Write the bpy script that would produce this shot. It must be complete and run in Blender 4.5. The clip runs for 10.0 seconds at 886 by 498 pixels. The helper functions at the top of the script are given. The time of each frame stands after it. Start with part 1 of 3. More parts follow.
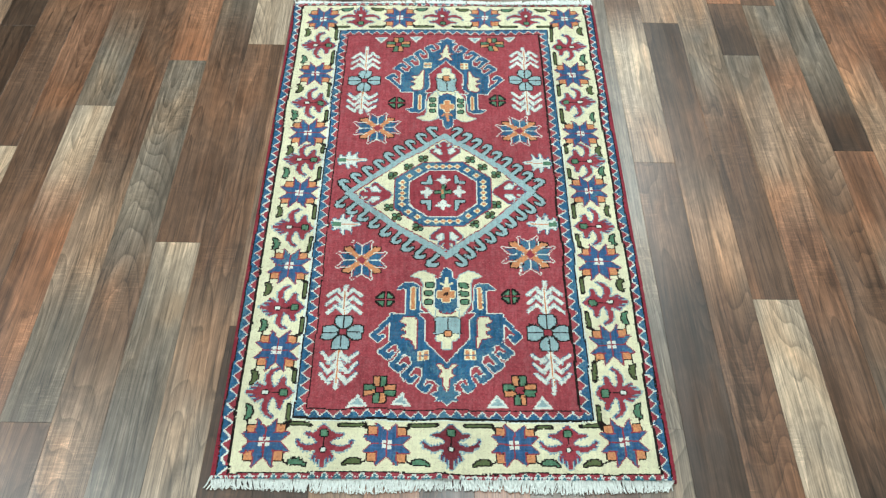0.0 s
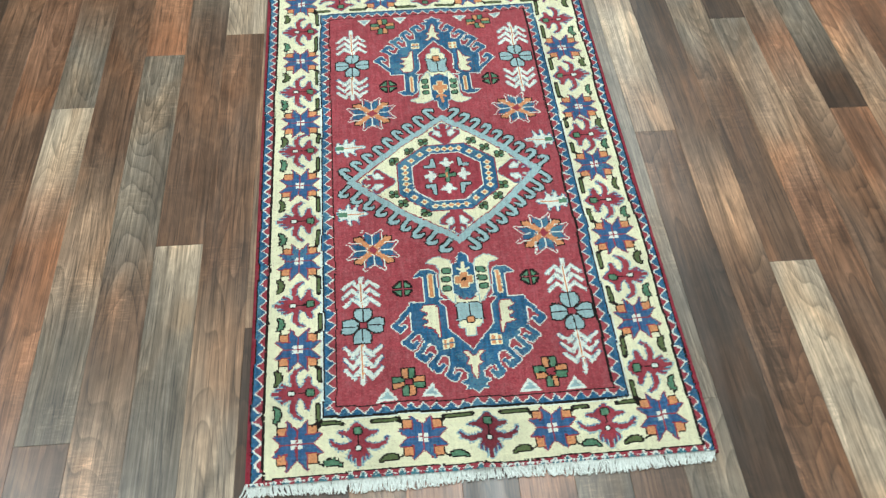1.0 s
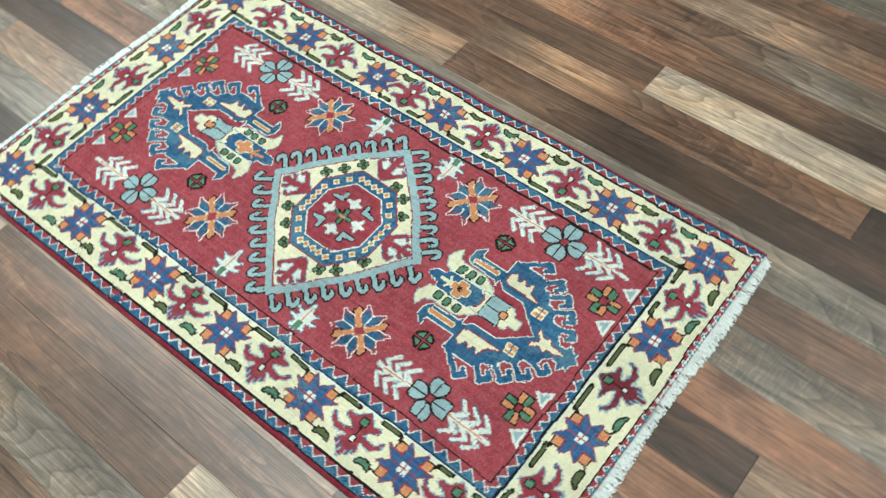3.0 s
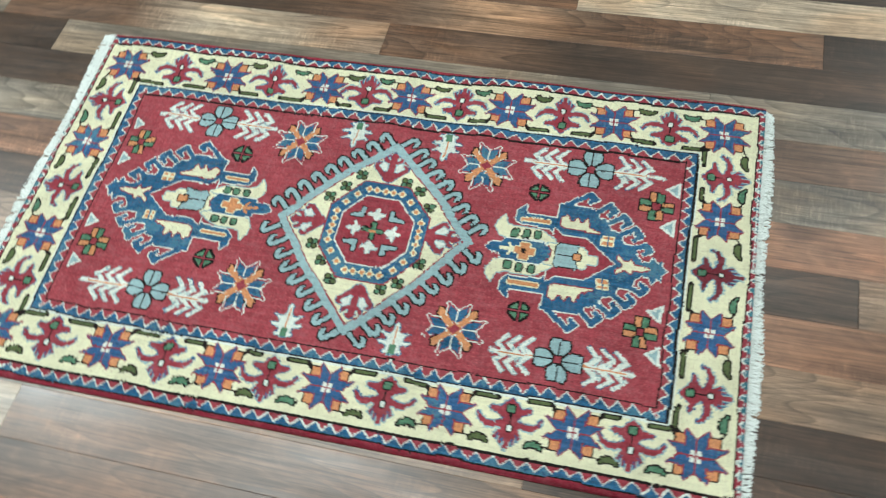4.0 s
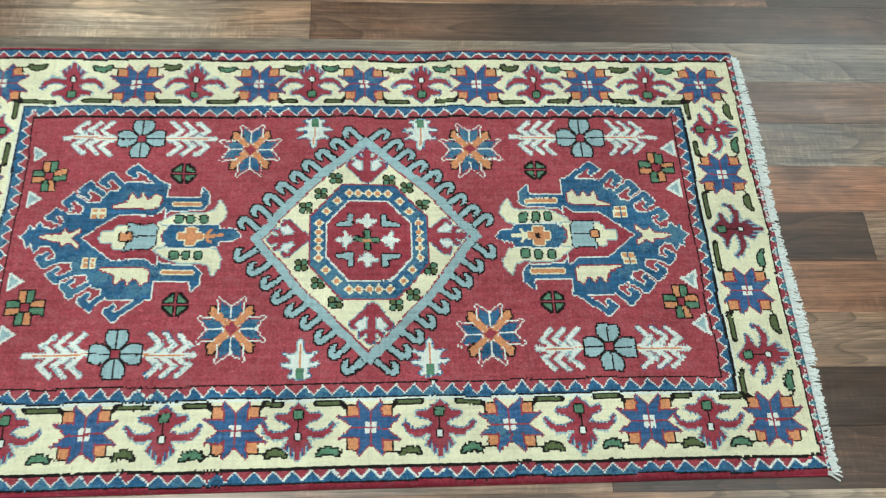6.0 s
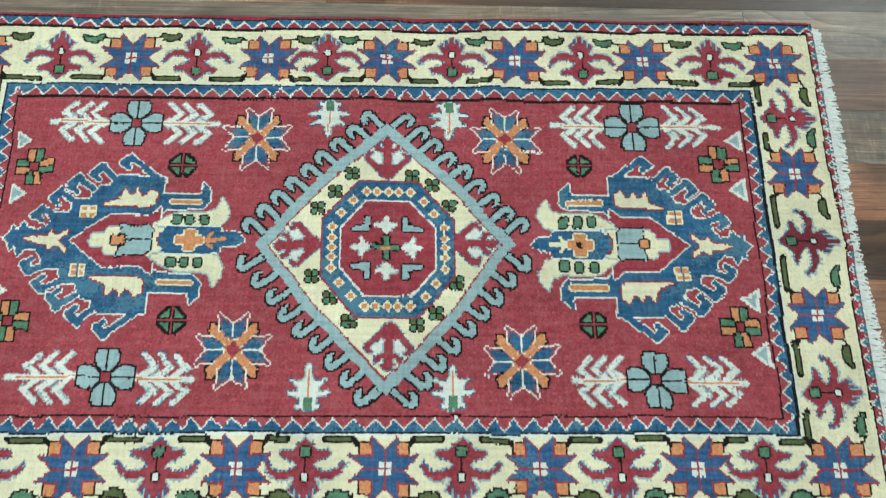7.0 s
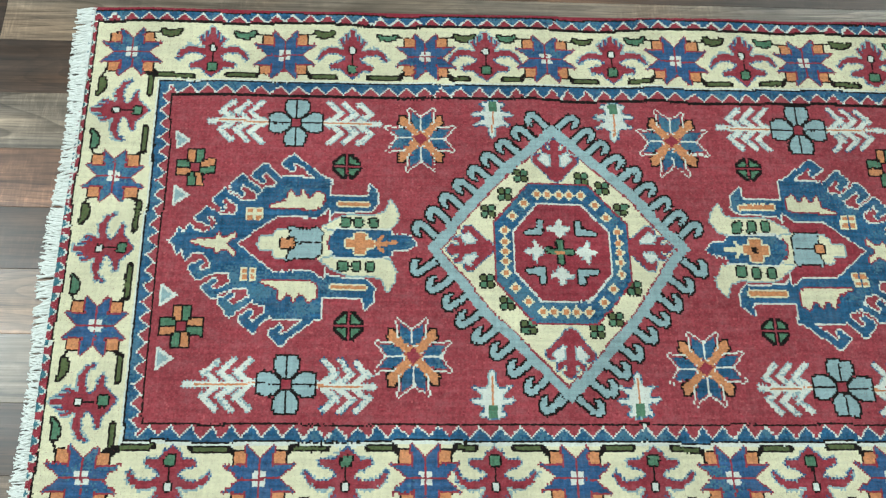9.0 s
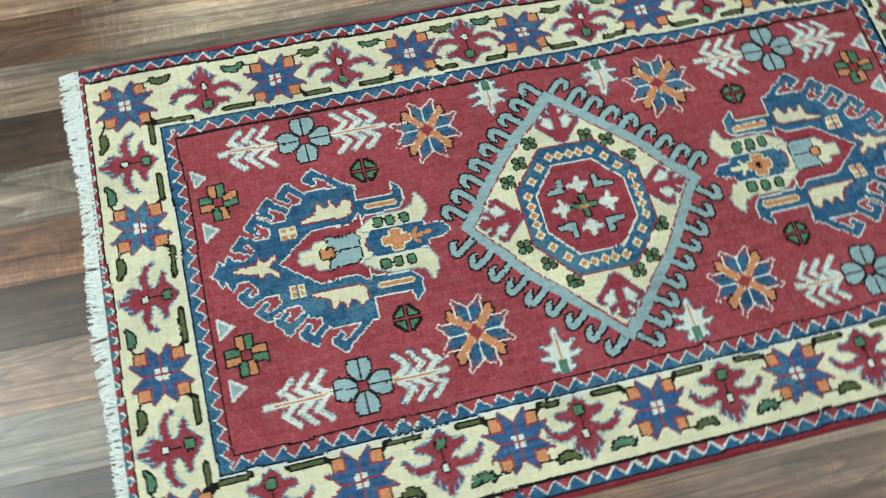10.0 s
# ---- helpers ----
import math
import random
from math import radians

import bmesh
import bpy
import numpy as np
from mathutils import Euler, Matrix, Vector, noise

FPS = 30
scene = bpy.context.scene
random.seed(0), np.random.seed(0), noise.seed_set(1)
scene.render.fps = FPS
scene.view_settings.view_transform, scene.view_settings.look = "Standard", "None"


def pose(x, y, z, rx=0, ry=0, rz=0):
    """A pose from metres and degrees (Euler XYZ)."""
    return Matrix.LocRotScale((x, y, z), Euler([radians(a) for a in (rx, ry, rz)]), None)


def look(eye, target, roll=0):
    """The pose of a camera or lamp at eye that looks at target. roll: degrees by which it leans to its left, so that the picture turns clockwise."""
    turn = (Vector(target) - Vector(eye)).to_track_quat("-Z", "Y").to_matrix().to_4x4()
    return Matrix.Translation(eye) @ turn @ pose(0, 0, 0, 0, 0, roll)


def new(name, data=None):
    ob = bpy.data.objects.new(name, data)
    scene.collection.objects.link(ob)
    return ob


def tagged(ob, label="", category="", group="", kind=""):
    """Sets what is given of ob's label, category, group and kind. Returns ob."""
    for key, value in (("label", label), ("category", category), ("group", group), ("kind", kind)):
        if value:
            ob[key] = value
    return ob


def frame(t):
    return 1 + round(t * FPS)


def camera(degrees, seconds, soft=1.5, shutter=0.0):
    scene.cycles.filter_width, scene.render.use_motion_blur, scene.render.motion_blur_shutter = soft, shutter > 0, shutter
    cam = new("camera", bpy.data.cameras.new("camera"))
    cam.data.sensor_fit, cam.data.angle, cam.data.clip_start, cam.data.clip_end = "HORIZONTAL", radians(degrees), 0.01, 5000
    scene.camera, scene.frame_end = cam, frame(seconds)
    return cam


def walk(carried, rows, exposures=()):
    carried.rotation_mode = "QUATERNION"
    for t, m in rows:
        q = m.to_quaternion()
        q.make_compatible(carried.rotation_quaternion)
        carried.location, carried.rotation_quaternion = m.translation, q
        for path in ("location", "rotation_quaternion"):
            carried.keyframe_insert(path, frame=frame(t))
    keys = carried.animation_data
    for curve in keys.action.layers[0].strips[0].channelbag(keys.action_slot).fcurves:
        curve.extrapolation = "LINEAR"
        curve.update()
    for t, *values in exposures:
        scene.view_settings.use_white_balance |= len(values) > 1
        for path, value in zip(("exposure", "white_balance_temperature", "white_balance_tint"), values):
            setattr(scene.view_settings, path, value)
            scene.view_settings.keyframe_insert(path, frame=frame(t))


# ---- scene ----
cam = camera(52.5, 10.0, 1.3, 0.4)
PATH = [
    (0, (-0.012, -1.33, 1.392), (0.001, -0.037, -0.134), 1.3),
    (0.5, (-0.049, -1.32, 1.386), (0.013, -0.037, -0.147), 2.2),
    (1, (-0.136, -1.294, 1.363), (-0.011, -0.037, -0.188), 1.2),
    (1.5, (-0.196, -1.178, 1.347), (-0.015, 0.012, -0.251), -2.2),
    (2, (-0.296, -1.068, 1.349), (0.102, 0.039, -0.269), -1.4),
    (2.5, (-0.445, -0.94, 1.34), (0.218, -0.005, -0.299), -5.4),
    (2.7, (-0.515, -0.901, 1.34), (0.213, -0.028, -0.306), -5.3),
    (3.8, (-0.771, -0.549, 1.351), (0.206, -0.051, -0.322), -9.8),
    (4, (-0.788, -0.451, 1.347), (0.192, -0.048, -0.35), -10.2),
    (4.5, (-0.842, -0.333, 1.327), (0.291, -0.032, -0.293), -7.8),
    (5, (-0.875, -0.223, 1.316), (0.241, -0.049, -0.334), -5.3),
    (5.5, (-0.799, -0.09, 1.291), (0.279, -0.102, -0.394), 0.7),
    (5.7, (-0.763, -0.044, 1.277), (0.267, -0.107, -0.436), 2.5),
    (6.8, (-0.513, -0.062, 1.191), (0.269, -0.117, -0.649), 4.5),
    (7, (-0.48, -0.069, 1.179), (0.276, -0.086, -0.672), 2.0),
    (7.5, (-0.445, -0.011, 1.16), (0.295, -0.045, -0.698), 3.6),
    (8, (-0.448, 0.071, 1.163), (0.304, -0.047, -0.686), 7.7),
    (8.5, (-0.46, 0.168, 1.164), (0.283, 0.058, -0.689), 7.9),
    (9, (-0.452, 0.195, 1.162), (0.278, 0.143, -0.699), 4.8),
    (9.5, (-0.466, 0.242, 1.171), (0.268, 0.146, -0.687), 5.8),
    (10, (-0.499, 0.358, 1.177), (0.251, 0.135, -0.664), 3.6),
]
walk(cam, [(t, look(eye, target, roll)) for t, eye, target, roll in PATH],
     [(0, 0.22), (1.5, 0.23), (2.5, 0.26), (4, 0.10), (5.5, 0.04), (7, -0.03), (8.5, -0.11), (10, -0.16)])

# ---- light, exposure ----
world = bpy.data.worlds.new("world")
world.use_nodes = True
scene.world = world
world.node_tree.nodes["Background"].inputs[0].default_value = (0.75, 0.85, 1.0, 1)
world.node_tree.nodes["Background"].inputs[1].default_value = 0.05
CEIL = 2.9
# x, y, watts of the unseen panels; the last two are added fill
PANELS = [(-0.1, -1.45, 14.0), (0.3, 0.75, 31.0), (1.9, -0.9, 9.0), (2.6, -2.4, 24.0), (-1.95, 0.1, 40.0), (0.7, 2.6, 70.0)]
LAMP_TINT = (0.865, 1.0, 1.01)


def ceiling_lamp(x, y, watts):
    lamp = bpy.data.lights.new("panel_or_fill_light", "AREA")
    lamp.shape, lamp.size, lamp.size_y = "RECTANGLE", 0.58, 1.16
    lamp.energy, lamp.color = watts, LAMP_TINT
    ob = new("panel_or_fill_light", lamp)
    ob.matrix_world = pose(x, y, CEIL - 0.05)


for px, py, power in PANELS:
    ceiling_lamp(px, py, power)



# ---- materials ----
def shader(name):
    m = bpy.data.materials.new(name)
    m.use_nodes = True
    n, l = m.node_tree.nodes, m.node_tree.links
    return m, n, l, n["Principled BSDF"]


def mix(n, l, kind, fac, a, b):
    """A colour mix node; each of fac, a, b is a value or a socket. Returns the result socket."""
    x = n.new("ShaderNodeMix")
    x.data_type, x.blend_type = "RGBA", kind
    for sock, v in ((x.inputs[0], fac), (x.inputs[6], a), (x.inputs[7], b)):
        if isinstance(v, bpy.types.NodeSocket):
            l.new(v, sock)
        elif isinstance(v, (int, float)):
            sock.default_value = v
        else:
            sock.default_value = (*v, 1)
    return x.outputs[2]


def tex_noise(n, l, vector, scale, detail=3.0, rough=0.55, distort=0.0):
    x = n.new("ShaderNodeTexNoise")
    x.inputs["Scale"].default_value, x.inputs["Detail"].default_value = scale, detail
    x.inputs["Roughness"].default_value, x.inputs["Distortion"].default_value = rough, distort
    l.new(vector, x.inputs["Vector"])
    return x.outputs["Fac"]


def ramp(n, l, fac, stops):
    x = n.new("ShaderNodeValToRGB")
    e = x.color_ramp.elements
    while len(e) < len(stops):
        e.new(0.5)
    for el, (p, c) in zip(e, stops):
        el.position, el.color = p, (*c, 1) if len(c) == 3 else c
    l.new(fac, x.inputs[0])
    return x.outputs[0]


def grey(v):
    return (v, v, v)


def mapped(n, l, vector, scale, loc=(0, 0, 0)):
    x = n.new("ShaderNodeMapping")
    x.inputs["Scale"].default_value, x.inputs["Location"].default_value = scale, loc
    l.new(vector, x.inputs[0])
    return x.outputs[0]


def maths(n, l, op, a, b=0.0):
    x = n.new("ShaderNodeMath")
    x.operation = op
    for sock, v in zip(x.inputs, (a, b)):
        if isinstance(v, bpy.types.NodeSocket):
            l.new(v, sock)
        else:
            sock.default_value = v
    return x.outputs[0]


def bump(n, l, height, strength, distance, bsdf):
    x = n.new("ShaderNodeBump")
    x.inputs["Strength"].default_value, x.inputs["Distance"].default_value = strength, distance
    l.new(height, x.inputs["Height"])
    l.new(x.outputs[0], bsdf.inputs["Normal"])


def wool(name, colour, worn=0.25, streak=0.14, uneven=0.10):
    """Knotted wool pile: each knot a little off in shade, abrash across the weft, worn pale tips."""
    m, n, l, b = shader(name)
    geo, tc = n.new("ShaderNodeNewGeometry"), n.new("ShaderNodeTexCoord")
    at = tc.outputs["Object"]
    knot = ramp(n, l, geo.outputs["Random Per Island"], [(0, grey(1 - uneven)), (0.5, grey(1.0)), (1, grey(1 + uneven))])
    abrash = ramp(n, l, tex_noise(n, l, mapped(n, l, at, (170, 8, 1)), 1.0, 4, 0.65), [(0.3, grey(1 - streak)), (0.7, grey(1 + streak))])
    weft = ramp(n, l, tex_noise(n, l, mapped(n, l, at, (7, 210, 1)), 1.0, 4, 0.65), [(0.3, grey(1 - 0.7 * streak)), (0.7, grey(1 + 0.7 * streak))])
    # patchy sheen of the pile, painted as broad lighter and darker clouds
    sheen_cloud = ramp(n, l, tex_noise(n, l, at, 9.0, 3), [(0.33, grey(0.84)), (0.68, grey(1.08))])
    c = mix(n, l, "MULTIPLY", 1.0, colour, knot)
    c = mix(n, l, "MULTIPLY", 1.0, c, abrash)
    c = mix(n, l, "MULTIPLY", 1.0, c, weft)
    c = mix(n, l, "MULTIPLY", 1.0, c, sheen_cloud)
    rubbed = ramp(n, l, tex_noise(n, l, mapped(n, l, at, (62, 40, 1)), 1.0, 6, 0.75), [(0.47, grey(0)), (0.66, grey(worn * 1.3))])
    c = mix(n, l, "MIX", rubbed, c, tuple(min(1, 0.10 + 0.95 * v) for v in colour))
    fuzz = tex_noise(n, l, mapped(n, l, at, (900, 420, 900)), 1.0, 2)
    tips = ramp(n, l, fuzz, [(0.56, grey(0)), (0.78, grey(worn))])
    c = mix(n, l, "MIX", tips, c, tuple(min(1, 0.22 + 0.85 * v) for v in colour))
    l.new(c, b.inputs["Base Color"])
    b.inputs["Roughness"].default_value = 0.92
    b.inputs["Specular IOR Level"].default_value = 0.08
    b.inputs["Sheen Weight"].default_value = 0.05 + 0.4 * max(colour) if max(colour) < 0.35 else 0.2
    b.inputs["Sheen Tint"].default_value = (*[min(1, 0.25 + v) for v in colour], 1)
    b.inputs["Sheen Roughness"].default_value = 0.5
    bump(n, l, fuzz, 0.22, 0.0010, b)
    return m


PALETTE = {
    "R": ("red_wool", (0.325, 0.056, 0.069)),
    "M": ("madder_wool", (0.29, 0.040, 0.055)),
    "C": ("cream_wool", (0.72, 0.69, 0.475)),
    "W": ("ivory_wool", (0.66, 0.70, 0.63)),
    "B": ("blue_wool", (0.024, 0.102, 0.200)),
    "V": ("violet_blue_wool", (0.034, 0.098, 0.215)),
    "L": ("pale_blue_wool", (0.285, 0.415, 0.43)),
    "T": ("teal_wool", (0.05, 0.17, 0.21)),
    "O": ("orange_wool", (0.60, 0.25, 0.11)),
    "G": ("green_wool", (0.085, 0.20, 0.12)),
    "D": ("olive_wool", (0.10, 0.13, 0.055)),
    "K": ("black_wool", (0.014, 0.011, 0.010)),
    "F": ("faded_red_wool", (0.41, 0.085, 0.092)),
    "S": ("selvage_wool", (0.26, 0.024, 0.042)),
    # darker madder for the middle palmette of the southern end
    "X": ("stained_madder_wool", (0.170, 0.025, 0.036)),
    "Y": ("faded_blue_wool", (0.060, 0.165, 0.245)),
}
CODES = list(PALETTE)
WOOL = {k: wool(*v, 0.04 if k in "KD" else 0.25, {"B": 0.42, "V": 0.36, "L": 0.2, "R": 0.2, "M": 0.22, "T": 0.3, "G": 0.3}.get(k, 0.10), 0.05 if k in "CWL" else 0.19) for k, v in PALETTE.items()}


def wood():
    """Printed wood laminate: long grain with cathedral figure, each plank shifted at random; its ground tone comes with the plank."""
    m, n, l, b = shader("wood_laminate")
    info, tc, tone = n.new("ShaderNodeObjectInfo"), n.new("ShaderNodeTexCoord"), n.new("ShaderNodeAttribute")
    tone.attribute_name = "tone"
    shift = n.new("ShaderNodeVectorMath")
    shift.operation = "MULTIPLY_ADD"
    rnd = n.new("ShaderNodeCombineXYZ")
    for i in range(3):
        l.new(info.outputs["Random"], rnd.inputs[i])
    l.new(rnd.outputs[0], shift.inputs[0])
    shift.inputs[1].default_value = (13.7, 41.3, 7.1)
    l.new(tc.outputs["Object"], shift.inputs[2])
    at = shift.outputs[0]
    x = n.new("ShaderNodeSeparateXYZ")
    l.new(at, x.inputs[0])
    # broad patches along the plank
    patch = tex_noise(n, l, mapped(n, l, at, (10, 2.6, 1)), 1.0, 3, 0.55, 0.6)
    c = mix(n, l, "MULTIPLY", 1.0, tone.outputs["Color"], ramp(n, l, patch, [(0.28, (0.60, 0.57, 0.55)), (0.5, grey(1.0)), (0.74, (1.5, 1.48, 1.44))]))
    # cathedral figure
    warp = tex_noise(n, l, mapped(n, l, at, (8, 1.1, 1)), 1.0, 1.5, 0.45)
    rings = maths(n, l, "FRACT", maths(n, l, "ADD", maths(n, l, "MULTIPLY", x.outputs[0], 22.0), maths(n, l, "MULTIPLY", warp, 27.0)))
    fig = ramp(n, l, rings, [(0, grey(0.66)), (0.05, grey(0.74)), (0.14, grey(0.90)), (0.45, grey(1.06)), (0.80, grey(1.16)), (0.95, grey(1.22)), (1, grey(0.7))])
    where = ramp(n, l, tex_noise(n, l, mapped(n, l, at, (5, 1.7, 1)), 1.0, 2), [(0.40, grey(0.08)), (0.52, grey(1.0))])
    c = mix(n, l, "MULTIPLY", where, c, fig)
    # warm and grey stretches
    hue = tex_noise(n, l, mapped(n, l, at, (9, 3.2, 1), (5.0, 2.0, 0)), 1.0, 2, 0.5, 0.8)
    c = mix(n, l, "MULTIPLY", 1.0, c, ramp(n, l, hue, [(0.34, (0.86, 0.90, 0.95)), (0.5, grey(1.0)), (0.66, (1.17, 1.05, 0.95))]))
    # wavy lustre across the grain, its sheen painted into the colour
    lustre_wave = tex_noise(n, l, mapped(n, l, at, (22, 13, 1)), 1.0, 3, 0.6, 2.2)
    c = mix(n, l, "MULTIPLY", 0.55, c, ramp(n, l, lustre_wave, [(0.30, grey(0.74)), (0.5, grey(1.0)), (0.64, grey(1.28)), (0.72, grey(1.6))]))
    # long grain at two scales
    coarse = tex_noise(n, l, mapped(n, l, at, (95, 2.2, 1)), 1.0, 4, 0.62, 0.3)
    c = mix(n, l, "MULTIPLY", 1.0, c, ramp(n, l, coarse, [(0.3, grey(0.58)), (0.5, grey(0.98)), (0.72, grey(1.3))]))
    fine = tex_noise(n, l, mapped(n, l, at, (330, 6, 1)), 1.0, 4, 0.6)
    c = mix(n, l, "MULTIPLY", 1.0, c, ramp(n, l, fine, [(0.28, grey(0.56)), (0.52, grey(1.0)), (0.75, grey(1.32))]))
    # thin dark pores
    pores = tex_noise(n, l, mapped(n, l, at, (620, 14, 1)), 1.0, 2, 0.5)
    c = mix(n, l, "MULTIPLY", 1.0, c, ramp(n, l, pores, [(0.30, grey(0.50)), (0.42, grey(0.98)), (0.75, grey(1.14))]))
    # cross saw marks here and there
    saw = tex_noise(n, l, mapped(n, l, at, (34, 230, 1)), 1.0, 4, 0.7, 0.5)
    sawn = ramp(n, l, tex_noise(n, l, mapped(n, l, at, (7, 4, 1)), 1.0, 2), [(0.50, grey(0.0)), (0.62, grey(0.75))])
    c = mix(n, l, "MULTIPLY", sawn, c, ramp(n, l, saw, [(0.38, grey(0.78)), (0.54, grey(1.0)), (0.65, grey(1.5))]))
    # dark knots
    knots = tex_noise(n, l, mapped(n, l, at, (13, 5, 1)), 1.0, 1, 0.4)
    c = mix(n, l, "MULTIPLY", 0.8, c, ramp(n, l, knots, [(0.21, grey(0.35)), (0.29, grey(1.0))]))
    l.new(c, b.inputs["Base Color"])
    r = ramp(n, l, tex_noise(n, l, mapped(n, l, at, (30, 4, 1)), 1.0, 3), [(0.3, grey(0.29)), (0.7, grey(0.40))])
    l.new(r, b.inputs["Roughness"])
    b.inputs["Specular IOR Level"].default_value = 0.7
    bump(n, l, fine, 0.12, 0.0006, b)
    return m


WOOD = wood()
TONES = {"d": (0.064, 0.036, 0.022), "b": (0.148, 0.080, 0.048), "r": (0.254, 0.122, 0.068), "g": (0.188, 0.148, 0.110),
         "t": (0.272, 0.172, 0.110), "c": (0.43, 0.325, 0.230)}


def plain(name, colour, rough=0.6, scale=40.0, depth=0.0005):
    m, n, l, b = shader(name)
    tc = n.new("ShaderNodeTexCoord")
    f = tex_noise(n, l, tc.outputs["Object"], scale, 4)
    l.new(mix(n, l, "MULTIPLY", 1.0, colour, ramp(n, l, f, [(0.3, grey(0.9)), (0.7, grey(1.06))])), b.inputs["Base Color"])
    b.inputs["Roughness"].default_value = rough
    bump(n, l, f, 0.3, depth, b)
    return m


PLASTER = plain("white_plaster", (0.78, 0.78, 0.76), 0.85)
WALL_PAINT = plain("taupe_paint", (0.36, 0.34, 0.32), 0.85)
JOINT = plain("dark_joint", (0.03, 0.022, 0.018), 0.8)
COTTON = plain("cotton_fringe", (0.80, 0.84, 0.80), 0.9, 260.0, 0.001)
WEFT = plain("cotton_foundation", (0.42, 0.16, 0.14), 0.9, 300.0, 0.001)
LAMP_RIM = plain("white_metal", (0.8, 0.8, 0.8), 0.4)


# ---- mesh helpers ----
def mesh_object(name, verts, faces, materials, parent=None, label="", slots=None):
    me = bpy.data.meshes.new(name)
    me.from_pydata(verts, [], faces)
    for m in materials:
        me.materials.append(m)
    if slots is not None:
        me.polygons.foreach_set("material_index", slots)
    me.update()
    ob = new(name, me)
    ob.parent = parent
    return tagged(ob, label)


def box(name, x0, x1, y0, y1, z0, z1, material, parent=None, label=""):
    v = [(x, y, z) for z in (z0, z1) for y in (y0, y1) for x in (x0, x1)]
    f = [(0, 2, 3, 1), (4, 5, 7, 6), (0, 1, 5, 4), (2, 6, 7, 3), (0, 4, 6, 2), (1, 3, 7, 5)]
    return mesh_object(name, v, f, [material], parent, label)


# ---- the room ----
RX0, RX1, RY0, RY1 = -2.9, 3.4, -3.3, 4.6
floor = box("floor", RX0, RX1, RY0, RY1, -0.05, -0.0035, JOINT)
tagged(floor, "wood-look laminate floor of staggered mixed brown planks", "floor", kind="structure")
# unseen walls added to close the room; taupe keeps their reflections dim
box("wall_north", RX0 - 0.12, RX1 + 0.12, RY1, RY1 + 0.12, -0.05, CEIL, WALL_PAINT)
box("wall_south", RX0 - 0.12, RX1 + 0.12, RY0 - 0.12, RY0, -0.05, CEIL, WALL_PAINT)
box("wall_west", RX0 - 0.12, RX0, RY0, RY1, -0.05, CEIL, WALL_PAINT)
# out of view; white so that it throws sheen onto the floor
box("reflector_wall_east", RX1, RX1 + 0.12, RY0, RY1, -0.05, CEIL, PLASTER)
box("ceiling", RX0 - 0.12, RX1 + 0.12, RY0 - 0.12, RY1 + 0.12, CEIL, CEIL + 0.1, PLASTER)
tagged(bpy.data.objects["reflector_wall_east"], "unseen white wall added to reflect light onto the floor", "wall", kind="structure")
for nm in ("wall_north", "wall_south", "wall_west"):
    tagged(bpy.data.objects[nm], "unseen taupe wall added to close the room, dark to curb haze", "wall", kind="structure")
tagged(bpy.data.objects["ceiling"], "plain white ceiling", "ceiling", kind="structure")

# ---- the rug: a knotted chart ----
KNOT = 0.0024
HU, HV = 0.3895, 0.672
NU, NV = round(2 * HU / KNOT), round(2 * HV / KNOT)
GU = (np.arange(NU) + 0.5) * KNOT - HU
GV = (np.arange(NV) + 0.5) * KNOT - HV
UU, VV = np.meshgrid(GU, GV, indexing="ij")
AU, AV = np.abs(UU), np.abs(VV)
CHART = np.zeros((NU, NV), np.int16)
OWNER = np.zeros((NU, NV), np.int16)
MOTIFS = []


def motif(name, label="", under=None):
    MOTIFS.append((name, label, under))
    return len(MOTIFS) - 1


def put(mask, code, owner):
    CHART[mask], OWNER[mask] = CODES.index(code), owner


def inside(points):
    """Knots within a polygon of (u, v) corners."""
    hit = np.zeros((NU, NV), bool)
    p = [tuple(q) for q in points]
    for (x0, y0), (x1, y1) in zip(p, p[1:] + p[:1]):
        if y0 != y1:
            cross = (VV >= min(y0, y1)) & (VV < max(y0, y1))
            hit ^= cross & (UU < x0 + (VV - y0) * (x1 - x0) / (y1 - y0))
    return hit


def line(points, width):
    """Knots within half a width of a broken line."""
    hit = np.zeros((NU, NV), bool)
    for (x0, y0), (x1, y1) in zip(points, points[1:]):
        dx, dy = x1 - x0, y1 - y0
        s = np.clip(((UU - x0) * dx + (VV - y0) * dy) / (dx * dx + dy * dy + 1e-12), 0, 1)
        hit |= np.hypot(UU - x0 - s * dx, VV - y0 - s * dy) <= width / 2
    return hit


def rim(mask, steps=1, corners=False):
    """The knots just round a mask, with those at its corners too if so asked."""
    g = mask.copy()
    if corners:
        for a in (-1, 1):
            for b in (-1, 1):
                g |= np.roll(np.roll(mask, a, 0), b, 1)
        steps = 0
        g |= rim(mask)
    for _ in range(steps):
        h = g.copy()
        h[1:] |= g[:-1]
        h[:-1] |= g[1:]
        h[:, 1:] |= g[:, :-1]
        h[:, :-1] |= g[:, 1:]
        g = h
    return g & ~mask


